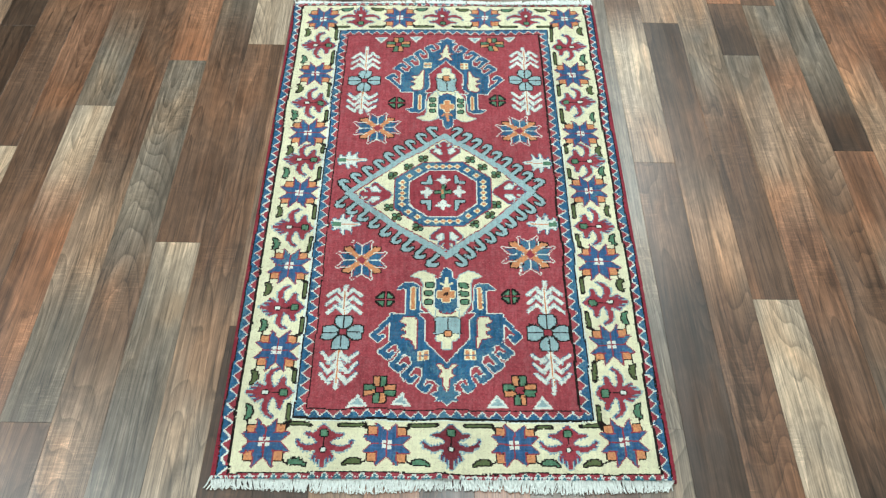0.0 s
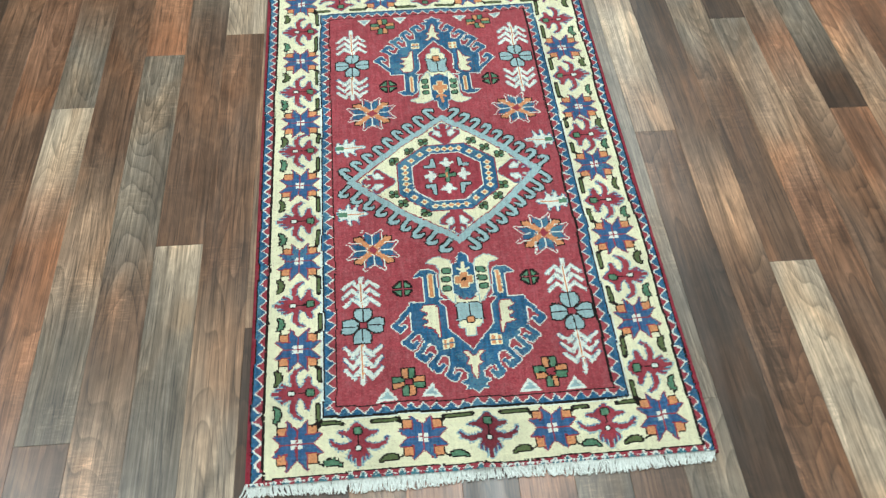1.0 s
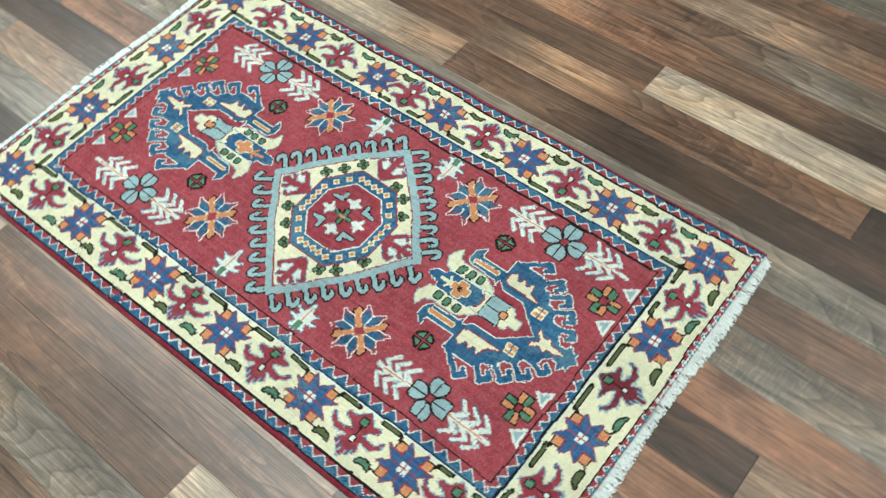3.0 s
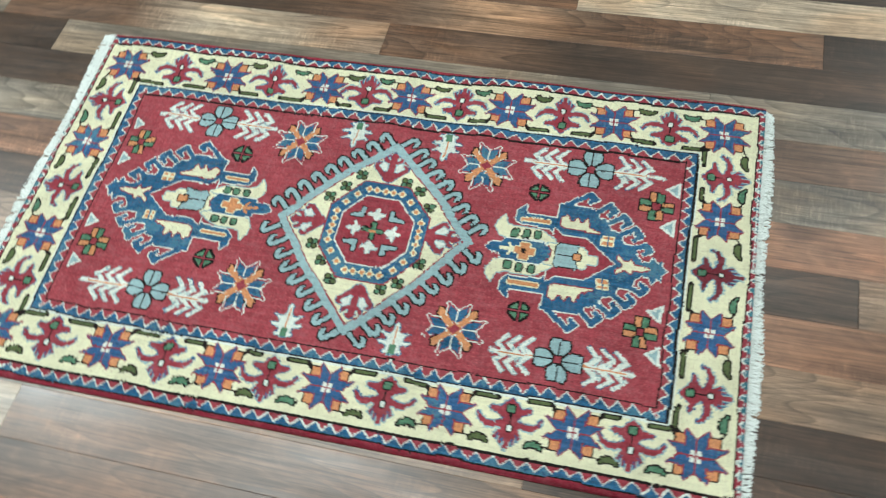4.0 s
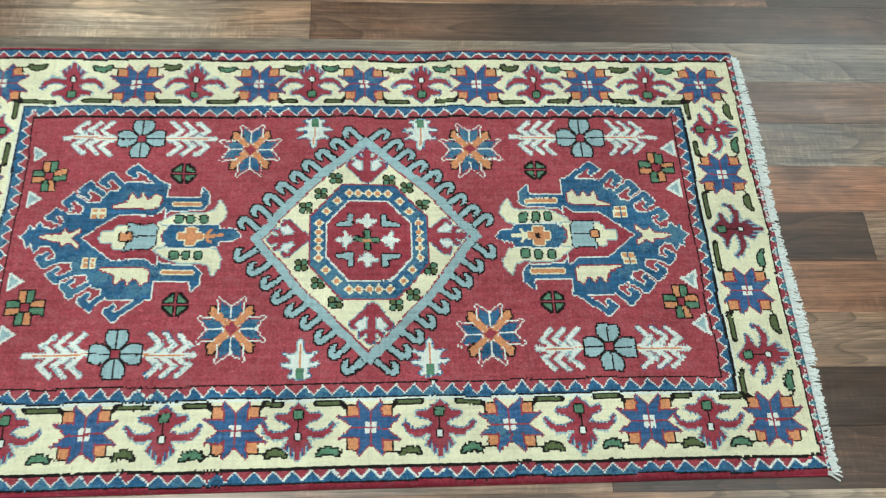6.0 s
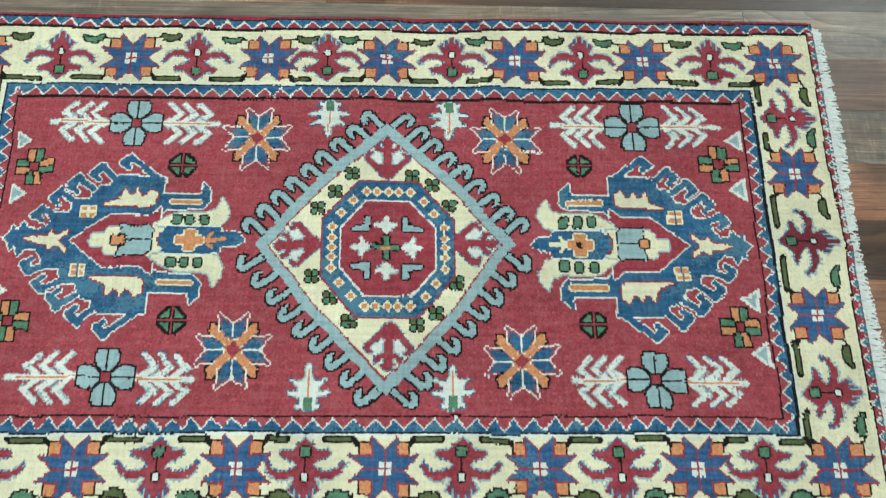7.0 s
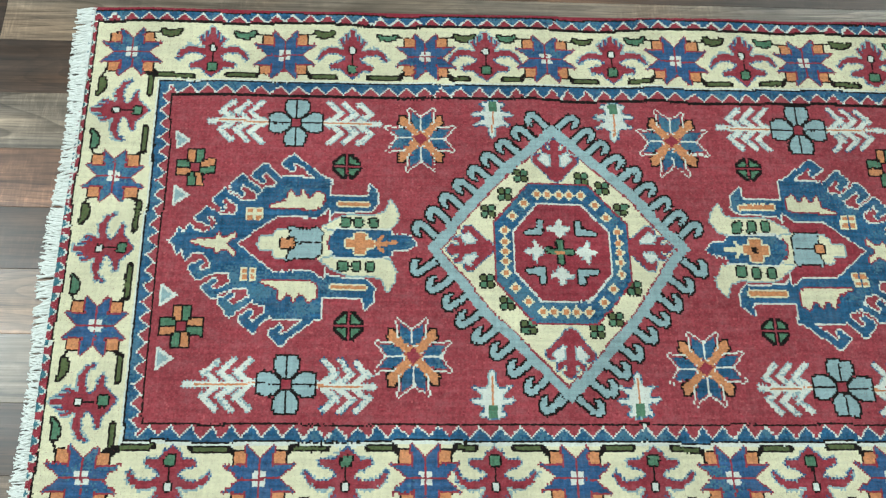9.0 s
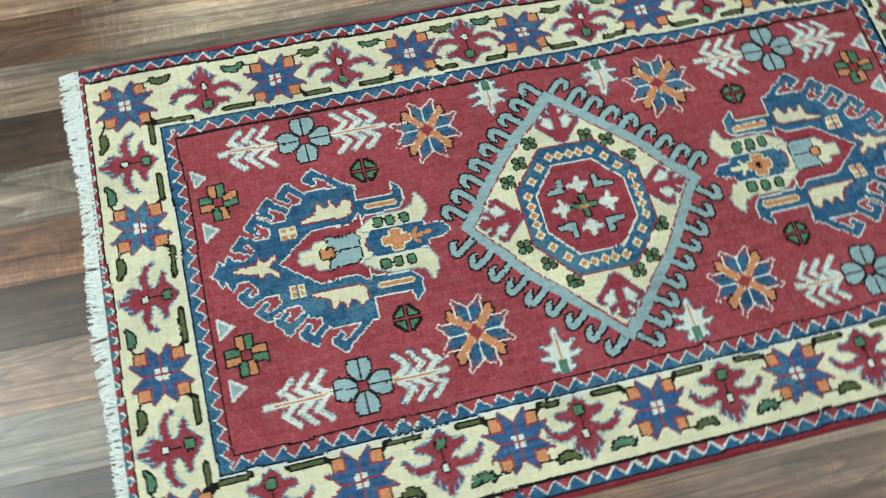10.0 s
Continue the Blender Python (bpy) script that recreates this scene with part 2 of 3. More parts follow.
class Local:
    """A frame on the rug: a and b in millimetres, a along (au, av). bend: how shallow the upper half is,
    how far it is drawn aside, and how much the inner part is stretched."""

    def __init__(self, u, v, au, av, bu, bv, scale=1.0, bend=(1.0, 0.0, 1.0)):
        self.bend = bend
        u = (round((u + HU) / KNOT - 0.5) + 0.5) * KNOT - HU
        v = (round((v + HV) / KNOT - 0.5) + 0.5) * KNOT - HV
        self.o, self.s = (u, v, au, av, bu, bv), scale * 0.001

    def __call__(self, points, flip=False):
        u, v, au, av, bu, bv = self.o
        upper, aside, stretch = self.bend
        done = []
        for a, b in points:
            a = 44 + (a - 44) * stretch if a > 44 else a
            a, b = (a, -b) if flip else (a + aside * b, b * upper)
            done.append((u + self.s * (a * au + b * bu), v + self.s * (a * av + b * bv)))
        return done

    def both(self, points):
        return inside(self(points)) | inside(self(points, True))

    def lines(self, points, width):
        return line(self(points), width * self.s) | line(self(points, True), width * self.s)


def rect(a, b, wa, wb):
    return [(a - wa, b - wb), (a + wa, b - wb), (a + wa, b + wb), (a - wa, b + wb)]


# ground bands, from the edge inwards
edge = motif("selvage", "overcast dark red wool selvage")
put(AU > 0.3815, "S", edge)
guard = motif("outer_guard_band", "narrow zigzag band in blue, white and red")
put((AU <= 0.3815), "M", guard)
zig = lambda w, period: np.abs(((w / period) % 1.0) - 0.5) * 2
tooth = 0.3655 + 0.0135 * zig(VV, 0.0265)
put((AU <= 0.3815) & (AU > tooth), "B", guard)
put((np.abs(AU - tooth) < 0.0015) & (AU <= 0.3815), "W", guard)
put((AU <= 0.3835) & (AU > 0.3812), "K", guard)
endz = (AV > 0.659) & (AU < 0.366)
put(endz, "M", guard)
tooth = 0.661 + 0.0125 * zig(UU, 0.021)
put(endz & (AV > tooth + 0.002), "T", guard)
put(endz & (np.abs(AV - tooth - 0.001) < 0.0017) & (zig(UU, 0.021) < 0.55), "W", guard)
band = motif("border_ground", "cream wool border ground with a black edge line")
put((AU < 0.3655) & (AV < 0.6625), "K", band)
put((AU < 0.3610) & (AV < 0.6590), "C", band)
inner = motif("inner_guard_band", "narrow zigzag band in blue, white and red")
put((AU < 0.2660) & (AV < 0.5640), "W", inner)
put((AU < 0.2630) & (AV < 0.5610), "K", inner)
put((AU < 0.2600) & (AV < 0.5580), "B", inner)
put((AU < 0.2580 - 0.0145 * zig(VV, 0.0265)) & (AV < 0.5560 - 0.0135 * zig(UU, 0.0225)), "W", inner)
put((AU < 0.2553 - 0.0145 * zig(VV, 0.0265)) & (AV < 0.5533 - 0.0135 * zig(UU, 0.0225)), "R", inner)
put((AU < 0.2410) & (AV < 0.5405), "K", inner)
field = motif("field", "madder red wool field with pale abrash")
put((AU < 0.2380) & (AV < 0.5375), "R", field)


worn = np.random.default_rng(8).random((NU, NV))
put((AU < 0.2380) & (AV < 0.5375) & (worn < 0.03), "F", field)
put((AU < 0.2380) & (AV < 0.5375) & (worn > 0.97), "M", field)


def border_star(f):
    """Eight-pointed blue star, red-rimmed, with orange corner leaves. b is outwards."""
    o = motif("border_star", "blue eight-pointed star with orange corner leaves")
    for sa in (-1, 1):
        for sb in (-1, 1):
            m = inside(f(rect(sa * 25, sb * 25, 8.5, 7.5)))
            put(rim(m), "K", o)
            put(m, "O", o)
    pts = []
    for k in range(8):
        a = math.radians(22.5 + 45 * k)
        w = math.radians(22.5)
        pts += [(47 * math.cos(a), 44 * math.sin(a)), ((26 if k % 2 else 21) * math.cos(a + w), (24 if k % 2 else 20) * math.sin(a + w))]
    m = inside(f(pts))
    put(rim(m), "M", o)
    put(m, "V", o)
    for a, b in ((1, 0), (0, 1)):
        put(line(f([(-27 * a, -27 * b), (27 * a, 27 * b)]), 0.0040) & m, "M", o)
    for sa in (-1, 1):
        for sb in (-1, 1):
            put(inside(f(rect(sa * 5.4, sb * 5.2, 3.6, 3.4))), "W", o)


def border_flower(g, wool="M"):
    """Madder palmette with side tendrils, its tip outwards."""
    u, v, au, av, bu, bv = g.o
    f = Local(u, v, bu, bv, au, av, g.s * 1000)
    o = motif("border_palmette", "madder red palmette with pale blue shading and tendrils")
    m = f.both([(45, 0), (44, 4), (31, 4.5), (37, 8), (36, 12), (24, 10), (30, 16), (28, 20), (17, 15), (10, 13), (2, 13), (-6, 11), (-11, 19),
                (-17, 33), (-22, 32), (-22, 18), (-31, 10), (-39, 0)])
    tend = f.lines([(3, 10), (9, 24), (8, 35)], 9) | f.lines([(8, 35), (3, 44)], 7) | f.lines([(3, 44), (-7, 49)], 4.5)
    every = m | tend
    shade = rim(every)
    put(rim(every, 2) & (worn > 0.78), "L", o)
    put(shade, "L", o)
    put(shade & ((UU - u) * bu + (VV - v) * bv < 0.006) & ((np.round(UU / KNOT) + np.round(VV / KNOT)) % 2 < 1), "V", o)
    put(every, wool, o)
    put(f.lines([(-2, 20), (2, 34), (-8, 49)], 3.2) & tend, "V", o)
    put(f.lines([(30, 7.5), (39, 6.5)], 2.6) | f.lines([(22, 13), (32, 15.5)], 2.6), "V", o)
    put(line(f([(-20, 0), (10, 0)]), 0.0033), "K", o)
    for a, wa, wb, c in ((10, 4.6, 4.6, "W"), (-22, 6.2, 5.4, "G")):
        q = inside(f(rect(a, 0, wa, wb)))
        put(rim(q), "K", o)
        put(q, c, o)


def border_leaf(f, way):
    """Green leaf on a dotted stalk by a star's outer corner, and the olive bar by its inner corner."""
    o = motif("border_leaf", "dark green leaf on a thin black stalk")
    put(line(f([(way * 28, 30), (way * 46, 37)]), 0.0030), "K", o)
    m = inside(f([(way * 45, 39), (way * 46, 31), (way * 56, 28), (way * 67, 30), (way * 75, 41), (way * 64, 37), (way * 53, 38)]))
    put(rim(m, 1, True), "K", o)
    put(m, "G" if way > 0 else "D", o)


def border_bar(f, start, stop):
    o = motif("border_vine", "olive green vine bar with black edges")
    way = 1 if stop > start else -1
    if abs(stop - start) > 12:
        put(line(f([(start - way * 12, -26), (start, -36)]), 0.006), "K", o)
        m = line(f([(start, -37.5), (stop, -37.5)]), 0.0085)
        put(m, "K", o)
        put(line(f([(start + way * 3, -37.5), (stop - way * 3, -37.5)]), 0.0040), "D", o)


def border_row(make, stars, flowers, corners):
    """make(s) gives the frame at s metres along the row."""
    for s in stars:
        for way in (-1, 1):
            near = min((abs(q - s) for q in flowers if (q - s) * way > 0), default=None)
            if near is not None:
                border_leaf(make(s), way)
                border_bar(make(s), way * 40, way * (near * 1000 - 24))
    for s in flowers:
        border_flower(make(s), "X" if s == 0.012 else "M")
    for s in stars if corners else stars[1:-1]:
        border_star(make(s))


CU, CV = 0.309, 0.609
border_row(lambda s: Local(s, -CV, 1, 0, 0, -1, 0.98), [-0.306, -0.099, 0.123, 0.309], [-0.205, 0.012, 0.213], False)
border_row(lambda s: Local(s, CV + 0.002, 1, 0, 0, 1, 0.98), [-0.306, -0.112, 0.107, 0.309], [-0.214, -0.001, 0.212], False)
border_row(lambda s: Local(-CU + 0.003, s, 0, 1, -1, 0), [-0.606, -0.419, -0.217, -0.013, 0.176, 0.384, 0.605],
           [-0.508, -0.319, -0.114, 0.087, 0.276, 0.498], True)
border_row(lambda s: Local(CU, s, 0, 1, 1, 0), [-0.604, -0.403, -0.205, -0.008, 0.170, 0.380, 0.605],
           [-0.505, -0.306, -0.109, 0.083, 0.279, 0.487], True)


# ---- field motifs ----
def field_star(u, v, size=1.0):
    o = motif("field_star", "eight-armed star of blue lozenges and orange bars")
    f = Local(u, v, 1, 0, 0, 1, size)
    bars = np.zeros((NU, NV), bool)
    for sa in (-1, 1):
        for sb in (-1, 1):
            bars |= inside(f([(sa * 4.5, -sb * 4.5), (-sa * 4.5, sb * 4.5), (sa * 27, sb * 35), (sa * 30, sb * 31), (sa * 38, sb * 33), (sa * 36, sb * 25)]))
    put(rim(bars, 1, True) & (np.maximum(np.abs(UU - u), np.abs(VV - v)) > 0.026), "K", o)
    put(bars, "O", o)
    for k in range(4):
        a = math.radians(90 * k)
        ca, sa = math.cos(a), math.sin(a)
        g = Local(u, v, ca, sa, -sa, ca, size)
        for s in (1, -1):
            q = [(9, 0), (20, s * 16), (51, s * 20), (36, 0)]
            m = inside(g(q))
            put(rim(m), "W", o)
        for s in (1, -1):
            put(inside(g([(12, s * 1.5), (21, s * 13.5), (45, s * 17), (35, s * 1.5)])), "B", o)
        put(line(g([(12, 0), (37, 0)]), 0.003), "W", o)
    slim = np.zeros((NU, NV), bool)
    for sa in (-1, 1):
        for sb in (-1, 1):
            slim |= inside(f([(sa * 3.6, -sb * 3.6), (-sa * 3.6, sb * 3.6), (sa * 24, sb * 31), (sa * 31, sb * 24)]))
    put(rim(slim) & (CHART == CODES.index("B")), "W", o)
    put(slim, "O", o)
    m = inside(f([(0, 10), (10, 0), (0, -10), (-10, 0)]))
    put(rim(m), "O", o)
    put(m, "M", o)


def rosette(u, v, colours="L", size=1.0, petal=36):
    o = motif("rosette", "eight-petalled black-edged rosette")
    f = Local(u, v, 1, 0, 0, 1, size)
    cells = []
    i = 0
    for sx, sy in ((1, 0), (0, 1), (-1, 0), (0, -1)):
        for s in (-1, 1):
            w = petal
            corners = [(9, s * 1.3), (w + 1, s * 1.3), (w + 2, s * 14), (21, s * 15.5), (10, s * 8)]
            q = [(a * sx - b * sy, a * sy + b * sx) for a, b in corners]
            cells.append((inside(f(q)), colours[i % len(colours)]))
            i += 1
    for m, c in cells:
        put(rim(m, 1, True), "K", o)
    for m, c in cells:
        put(m, c, o)
    m = inside(f(rect(0, 0, 7, 7)))
    put(rim(m), "K", o)
    put(m, "M", o)


def sprig(u, v0, v1, blue):
    """A stem along v with three pairs of ivory chevrons, from v0 (root) to v1 (tip)."""
    o = motif("chevron_sprig", "ivory chevron sprig with a red stem")
    way = 1 if v1 > v0 else -1
    length = abs(v1 - v0) * 1000
    f = Local(u, v0, 0, way, 1, 0)
    hit = line(f([(0, 0), (length, 0)]), 0.009)
    for a in (10, 31, 52):
        hit |= f.lines([(a, 3), (a + 17, 16)], 7.5) | f.lines([(a + 17, 16), (a, 32)], 7.0)
    edge_knots = rim(hit) & ((np.round(VV / KNOT) + np.round(UU / KNOT)) % 2 < 1)
    put(edge_knots, "L", o)
    if blue:
        put(edge_knots & (np.abs(UU - u) > 0.024), "B", o)
    put(hit, "W", o)
    put(hit & (worn > 0.86) & (np.abs(UU - u) > 0.006), "L", o)
    put(line(f([(0, 0), (length - 12, 0)]), 0.0042), "O", o)


def sprig_pair(u, va, vb, vc, vd, blue):
    sprig(u, vb, va, blue[0])
    sprig(u, vc, vd, blue[1])


def wheel(u, v):
    o = motif("cross_wheel", "small dark cross wheel with green quarters")
    f = Local(u, v, 1, 0, 0, 1)
    put(inside(f([(0, 27), (27, 0), (0, -27), (-27, 0)])) & inside(f(rect(0, 0, 21, 21))), "K", o)
    for sx in (-1, 1):
        for sy in (-1, 1):
            put(inside(f([(sx * 4.5, sy * 4.5), (sx * 15, sy * 4.5), (sx * 4.5, sy * 17)])), "G", o)
    put(line(f([(-25, 0), (25, 0)]), 0.0033) | line(f([(0, -25), (0, 25)]), 0.0033), "M", o)


def triangle(u, v, way):
    o = motif("field_triangle", "small pale blue triangle with an ivory rim")
    f = Local(u, v, 0, way, 1, 0)
    put(inside(f([(12, -18), (12, 18), (-14, 0)])), "W", o)
    put(inside(f([(9, -11), (9, 11), (-6, 0)])), "L", o)


def sapling(u, v, way):
    """Small ivory plant; its green crown points outwards."""
    o = motif("sapling", "small ivory plant with a green crown")
    f = Local(u, v, way, 0, 0, 1, 1.05)
    m = f.both([(-31, 0), (-28, 4), (-14, 4.5), (-9, 10), (-13, 25), (-2, 12), (2, 11), (5, 29), (11, 10), (17, 9), (22, 18), (26, 6), (26, 0)])
    put(rim(m), "L", o)
    put(rim(m) & (worn > 0.5), "B", o)
    put(m, "W", o)
    put(line(f([(-22, 0), (12, 0)]), 0.0040), "O", o)
    put(inside(f(rect(19, 0, 8, 5))), "G", o)


for u, v in ((0.170, 0.179), (0.172, -0.186), (-0.150, 0.190), (-0.166, -0.199)):
    field_star(u, v)
for u, v, ends, bl in ((0.194, 0.358, (0.480, 0.396, 0.321, 0.240), (0, 0)), (-0.189, 0.356, (0.485, 0.394, 0.318, 0.245), (0, 1)),
                       (0.197, -0.376, (-0.257, -0.340, -0.415, -0.503), (0, 1)), (-0.192, -0.378, (-0.267, -0.343, -0.415, -0.495), (0, 1))):
    sprig_pair(u, *ends, bl)
    rosette(u, v)
for u, v in ((0.121, 0.497), (-0.112, 0.497), (0.135, -0.499), (-0.115, -0.500)):
    rosette(u, v, "GO", 0.76)
for u, v in ((0.125, 0.285), (-0.110, 0.277), (0.129, -0.292), (-0.113, -0.300)):
    wheel(u, v)
for u, v in ((0.165, 0.520), (0.077, 0.516), (-0.068, 0.519), (-0.156, 0.518)):
    triangle(u, v, 1)
for u, v in ((0.176, -0.522), (0.094, -0.520), (-0.073, -0.518), (-0.153, -0.522)):
    triangle(u, v, -1)
for u, v in ((0.206, 0.076), (0.206, -0.102), (-0.204, 0.087), (-0.204, -0.105)):
    sapling(u, v, 1 if u > 0 else -1)


# ---- central medallion ----
def medallion():
    o = motif("medallion", "cream diamond medallion with a pale blue frame")
    cu, cv = -0.006, -0.011
    top, low, left, right = (0.197, -0.013), (-0.212, -0.016), (0.003, 0.174), (0.006, -0.194)
    for start, stop in ((top, left), (top, right), (low, left), (low, right)):
        du, dv = stop[0] - start[0], stop[1] - start[1]
        d = math.hypot(du, dv)
        eu, ev = du / d, dv / d
        nu, nv = (-ev, eu) if (-ev * (start[0] + stop[0] - 2 * cu) + eu * (start[1] + stop[1] - 2 * cv)) > 0 else (ev, -eu)
        for k in range(9):
            t = (k + 0.55) / 9.0 * d - 0.006
            f = Local(start[0] + eu * t + nu * 0.005, start[1] + ev * t + nv * 0.005, eu, ev, nu, nv, 0.98)
            every = inside(f([(-6, -3), (-6, 25), (-2, 33), (4, 35), (12, 31), (17, 22), (14, 13), (9, 19), (6, 25), (2.5, 24), (2.5, -3)]))
            hook = motif("hook", "pale blue running hook edged in black", o)
            put(rim(every, 1, True) & (CHART != CODES.index("L")), "K", hook)
            put(every, "L", hook)
    ring4 = (top, left, low, right)
    rim8 = []
    for p, q in zip(ring4, ring4[1:] + ring4[:1]):
        mu, mv = (p[0] + q[0]) / 2 - cu, (p[1] + q[1]) / 2 - cv
        d = math.hypot(mu, mv)
        rim8 += [p, (cu + mu * (1 + 0.008 / d), cv + mv * (1 + 0.008 / d))]
    put(inside(rim8), "L", o)
    shrink = lambda p, k: (cu + (p[0] - cu) * k, cv + (p[1] - cv) * k)
    put(inside([shrink(p, 0.903) for p in rim8]), "M", o)
    put(inside([shrink(p, 0.888) for p in rim8]), "C", o)
    # corner palmettes in the diamond
    for (pu, pv), au, av in (((0.134, -0.013), 1, 0), ((-0.142, -0.017), -1, 0), ((0.004, 0.110), 0, 1), ((0.005, -0.134), 0, -1)):
        f = Local(pu, pv, au, av, -av, au)
        infill = f.both([(-12, 3), (4, 25), (14, 22), (20, 6)])
        m = line(f([(-24, 0), (30, 0)]), 0.0125) | f.both([(-29, 0), (-27, 8), (-18, 13), (-6, 10), (-2, 0)])
        m |= f.lines([(-18, 7), (0, 27)], 8.5) | f.lines([(0, 27), (8, 29)], 8) | f.lines([(8, 29), (12, 23)], 5)
        m |= f.lines([(14, 3), (20, 15)], 6) | f.lines([(20, 15), (25, 16)], 4.5) | f.both([(28, 0), (27, 9), (34, 6), (38, 0)])
        put(rim(m | infill), "L", o)
        put(rim(m | infill) & (worn > 0.6), "V", o)
        put(infill, "W", o)
        put(rim(m) & infill, "L", o)
        put(m, "M", o)
    # small black clovers
    for a, b in ((0.114, 0.036), (0.084, 0.061), (0.058, 0.086), (0.112, -0.050), (0.096, -0.077), (0.064, -0.101),
                 (-0.046, 0.090), (-0.076, 0.064), (-0.110, 0.036), (-0.114, -0.056), (-0.097, -0.084), (-0.053, -0.111)):
        f = Local(a, b, 1, 0, 0, 1)
        clover = motif("clover", "small black clover with dark green hearts", o)
        for sx in (-1, 1):
            for sy in (-1, 1):
                q = inside(f([(0, 0), (sx * 8.4, 0), (sx * 11, sy * 3), (sx * 11, sy * 6.5), (sx * 6.5, sy * 11), (sx * 3, sy * 11), (0, sy * 8.4)]))
                put(q, "K", clover)
                put(inside(f(rect(sx * 4.8, sy * 4.8, 3.3, 3.3))), "D" if sx == sy else "G", clover)
    # octagon ring
    ring = motif("octagon_ring", "blue octagonal ring set with small orange flowers", o)
    au, av, bu, bv = 0.101, 0.092, 0.042, 0.043
    octo = lambda k: [(cu + 0.004 + x * k, cv - 0.004 + y * k) for x, y in
                      ((au, bv), (bu, av), (-bu, av), (-au, bv), (-au, -bv), (-bu, -av), (bu, -av), (au, -bv))]
    put(inside(octo(1.03)), "M", ring)
    put(inside(octo(1.0)), "B", ring)
    put(inside(octo(0.735)), "W", ring)
    heart = motif("octagon_heart", "red octagon with white buds round a green cross", o)
    put(inside(octo(0.705)), "M", heart)
    path = octo(0.865)
    for (x0, y0), (x1, y1) in zip(path, path[1:] + path[:1]):
        places = (0.08, 0.29, 0.5, 0.71, 0.92) if abs(x1 - x0) < 0.002 or abs(y1 - y0) < 0.002 else (0.32, 0.68)
        for s in places:
            f = Local(x0 + (x1 - x0) * s, y0 + (y1 - y0) * s, 1, 0, 0, 1)
            put(inside(f([(1.6, 7.6), (3.8, 3.8), (7.6, 1.6), (7.6, -1.6), (3.8, -3.8), (1.6, -7.6), (-1.6, -7.6), (-3.8, -3.8), (-7.6, -1.6), (-7.6, 1.6), (-3.8, 3.8), (-1.6, 7.6)])), "C", ring)
            put(inside(f(rect(0, 0, 2.8, 2.8))), "O", ring)
    hu, hv = cu + 0.003, cv - 0.002
    for au, av in ((1, 0), (-1, 0), (0, 1), (0, -1)):
        f = Local(hu, hv, au, av, -av, au)
        m = f.both([(21, 0), (22, 3.5), (29, 6), (33, 15), (37, 15), (37, 6), (43, 4), (50, 0)])
        put(rim(m) & (worn > 0.5), "L", heart)
        put(m, "W", heart)
        for p, c in (((9, 0, 8.5, 4.6), "G"),):
            q = inside(f(rect(*p)))
            put(rim(q), "K", heart)
    for au, av in ((1, 0), (-1, 0), (0, 1), (0, -1)):
        put(inside(Local(hu, hv, au, av, -av, au)(rect(9, 0, 8.5, 4.6))), "G", heart)
    put(line([(hu, hv - 0.004), (hu, hv + 0.004)], 0.0034), "O", heart)
    for su in (-1, 1):
        for sv in (-1, 1):
            f = Local(hu, hv, su, 0, 0, sv)
            m = inside(f([(25, 23), (48, 23), (46, 29), (36, 31), (32, 36), (31, 48), (25, 50)]))
            put(rim(m), "K", heart)
            put(m, "L", heart)


medallion()


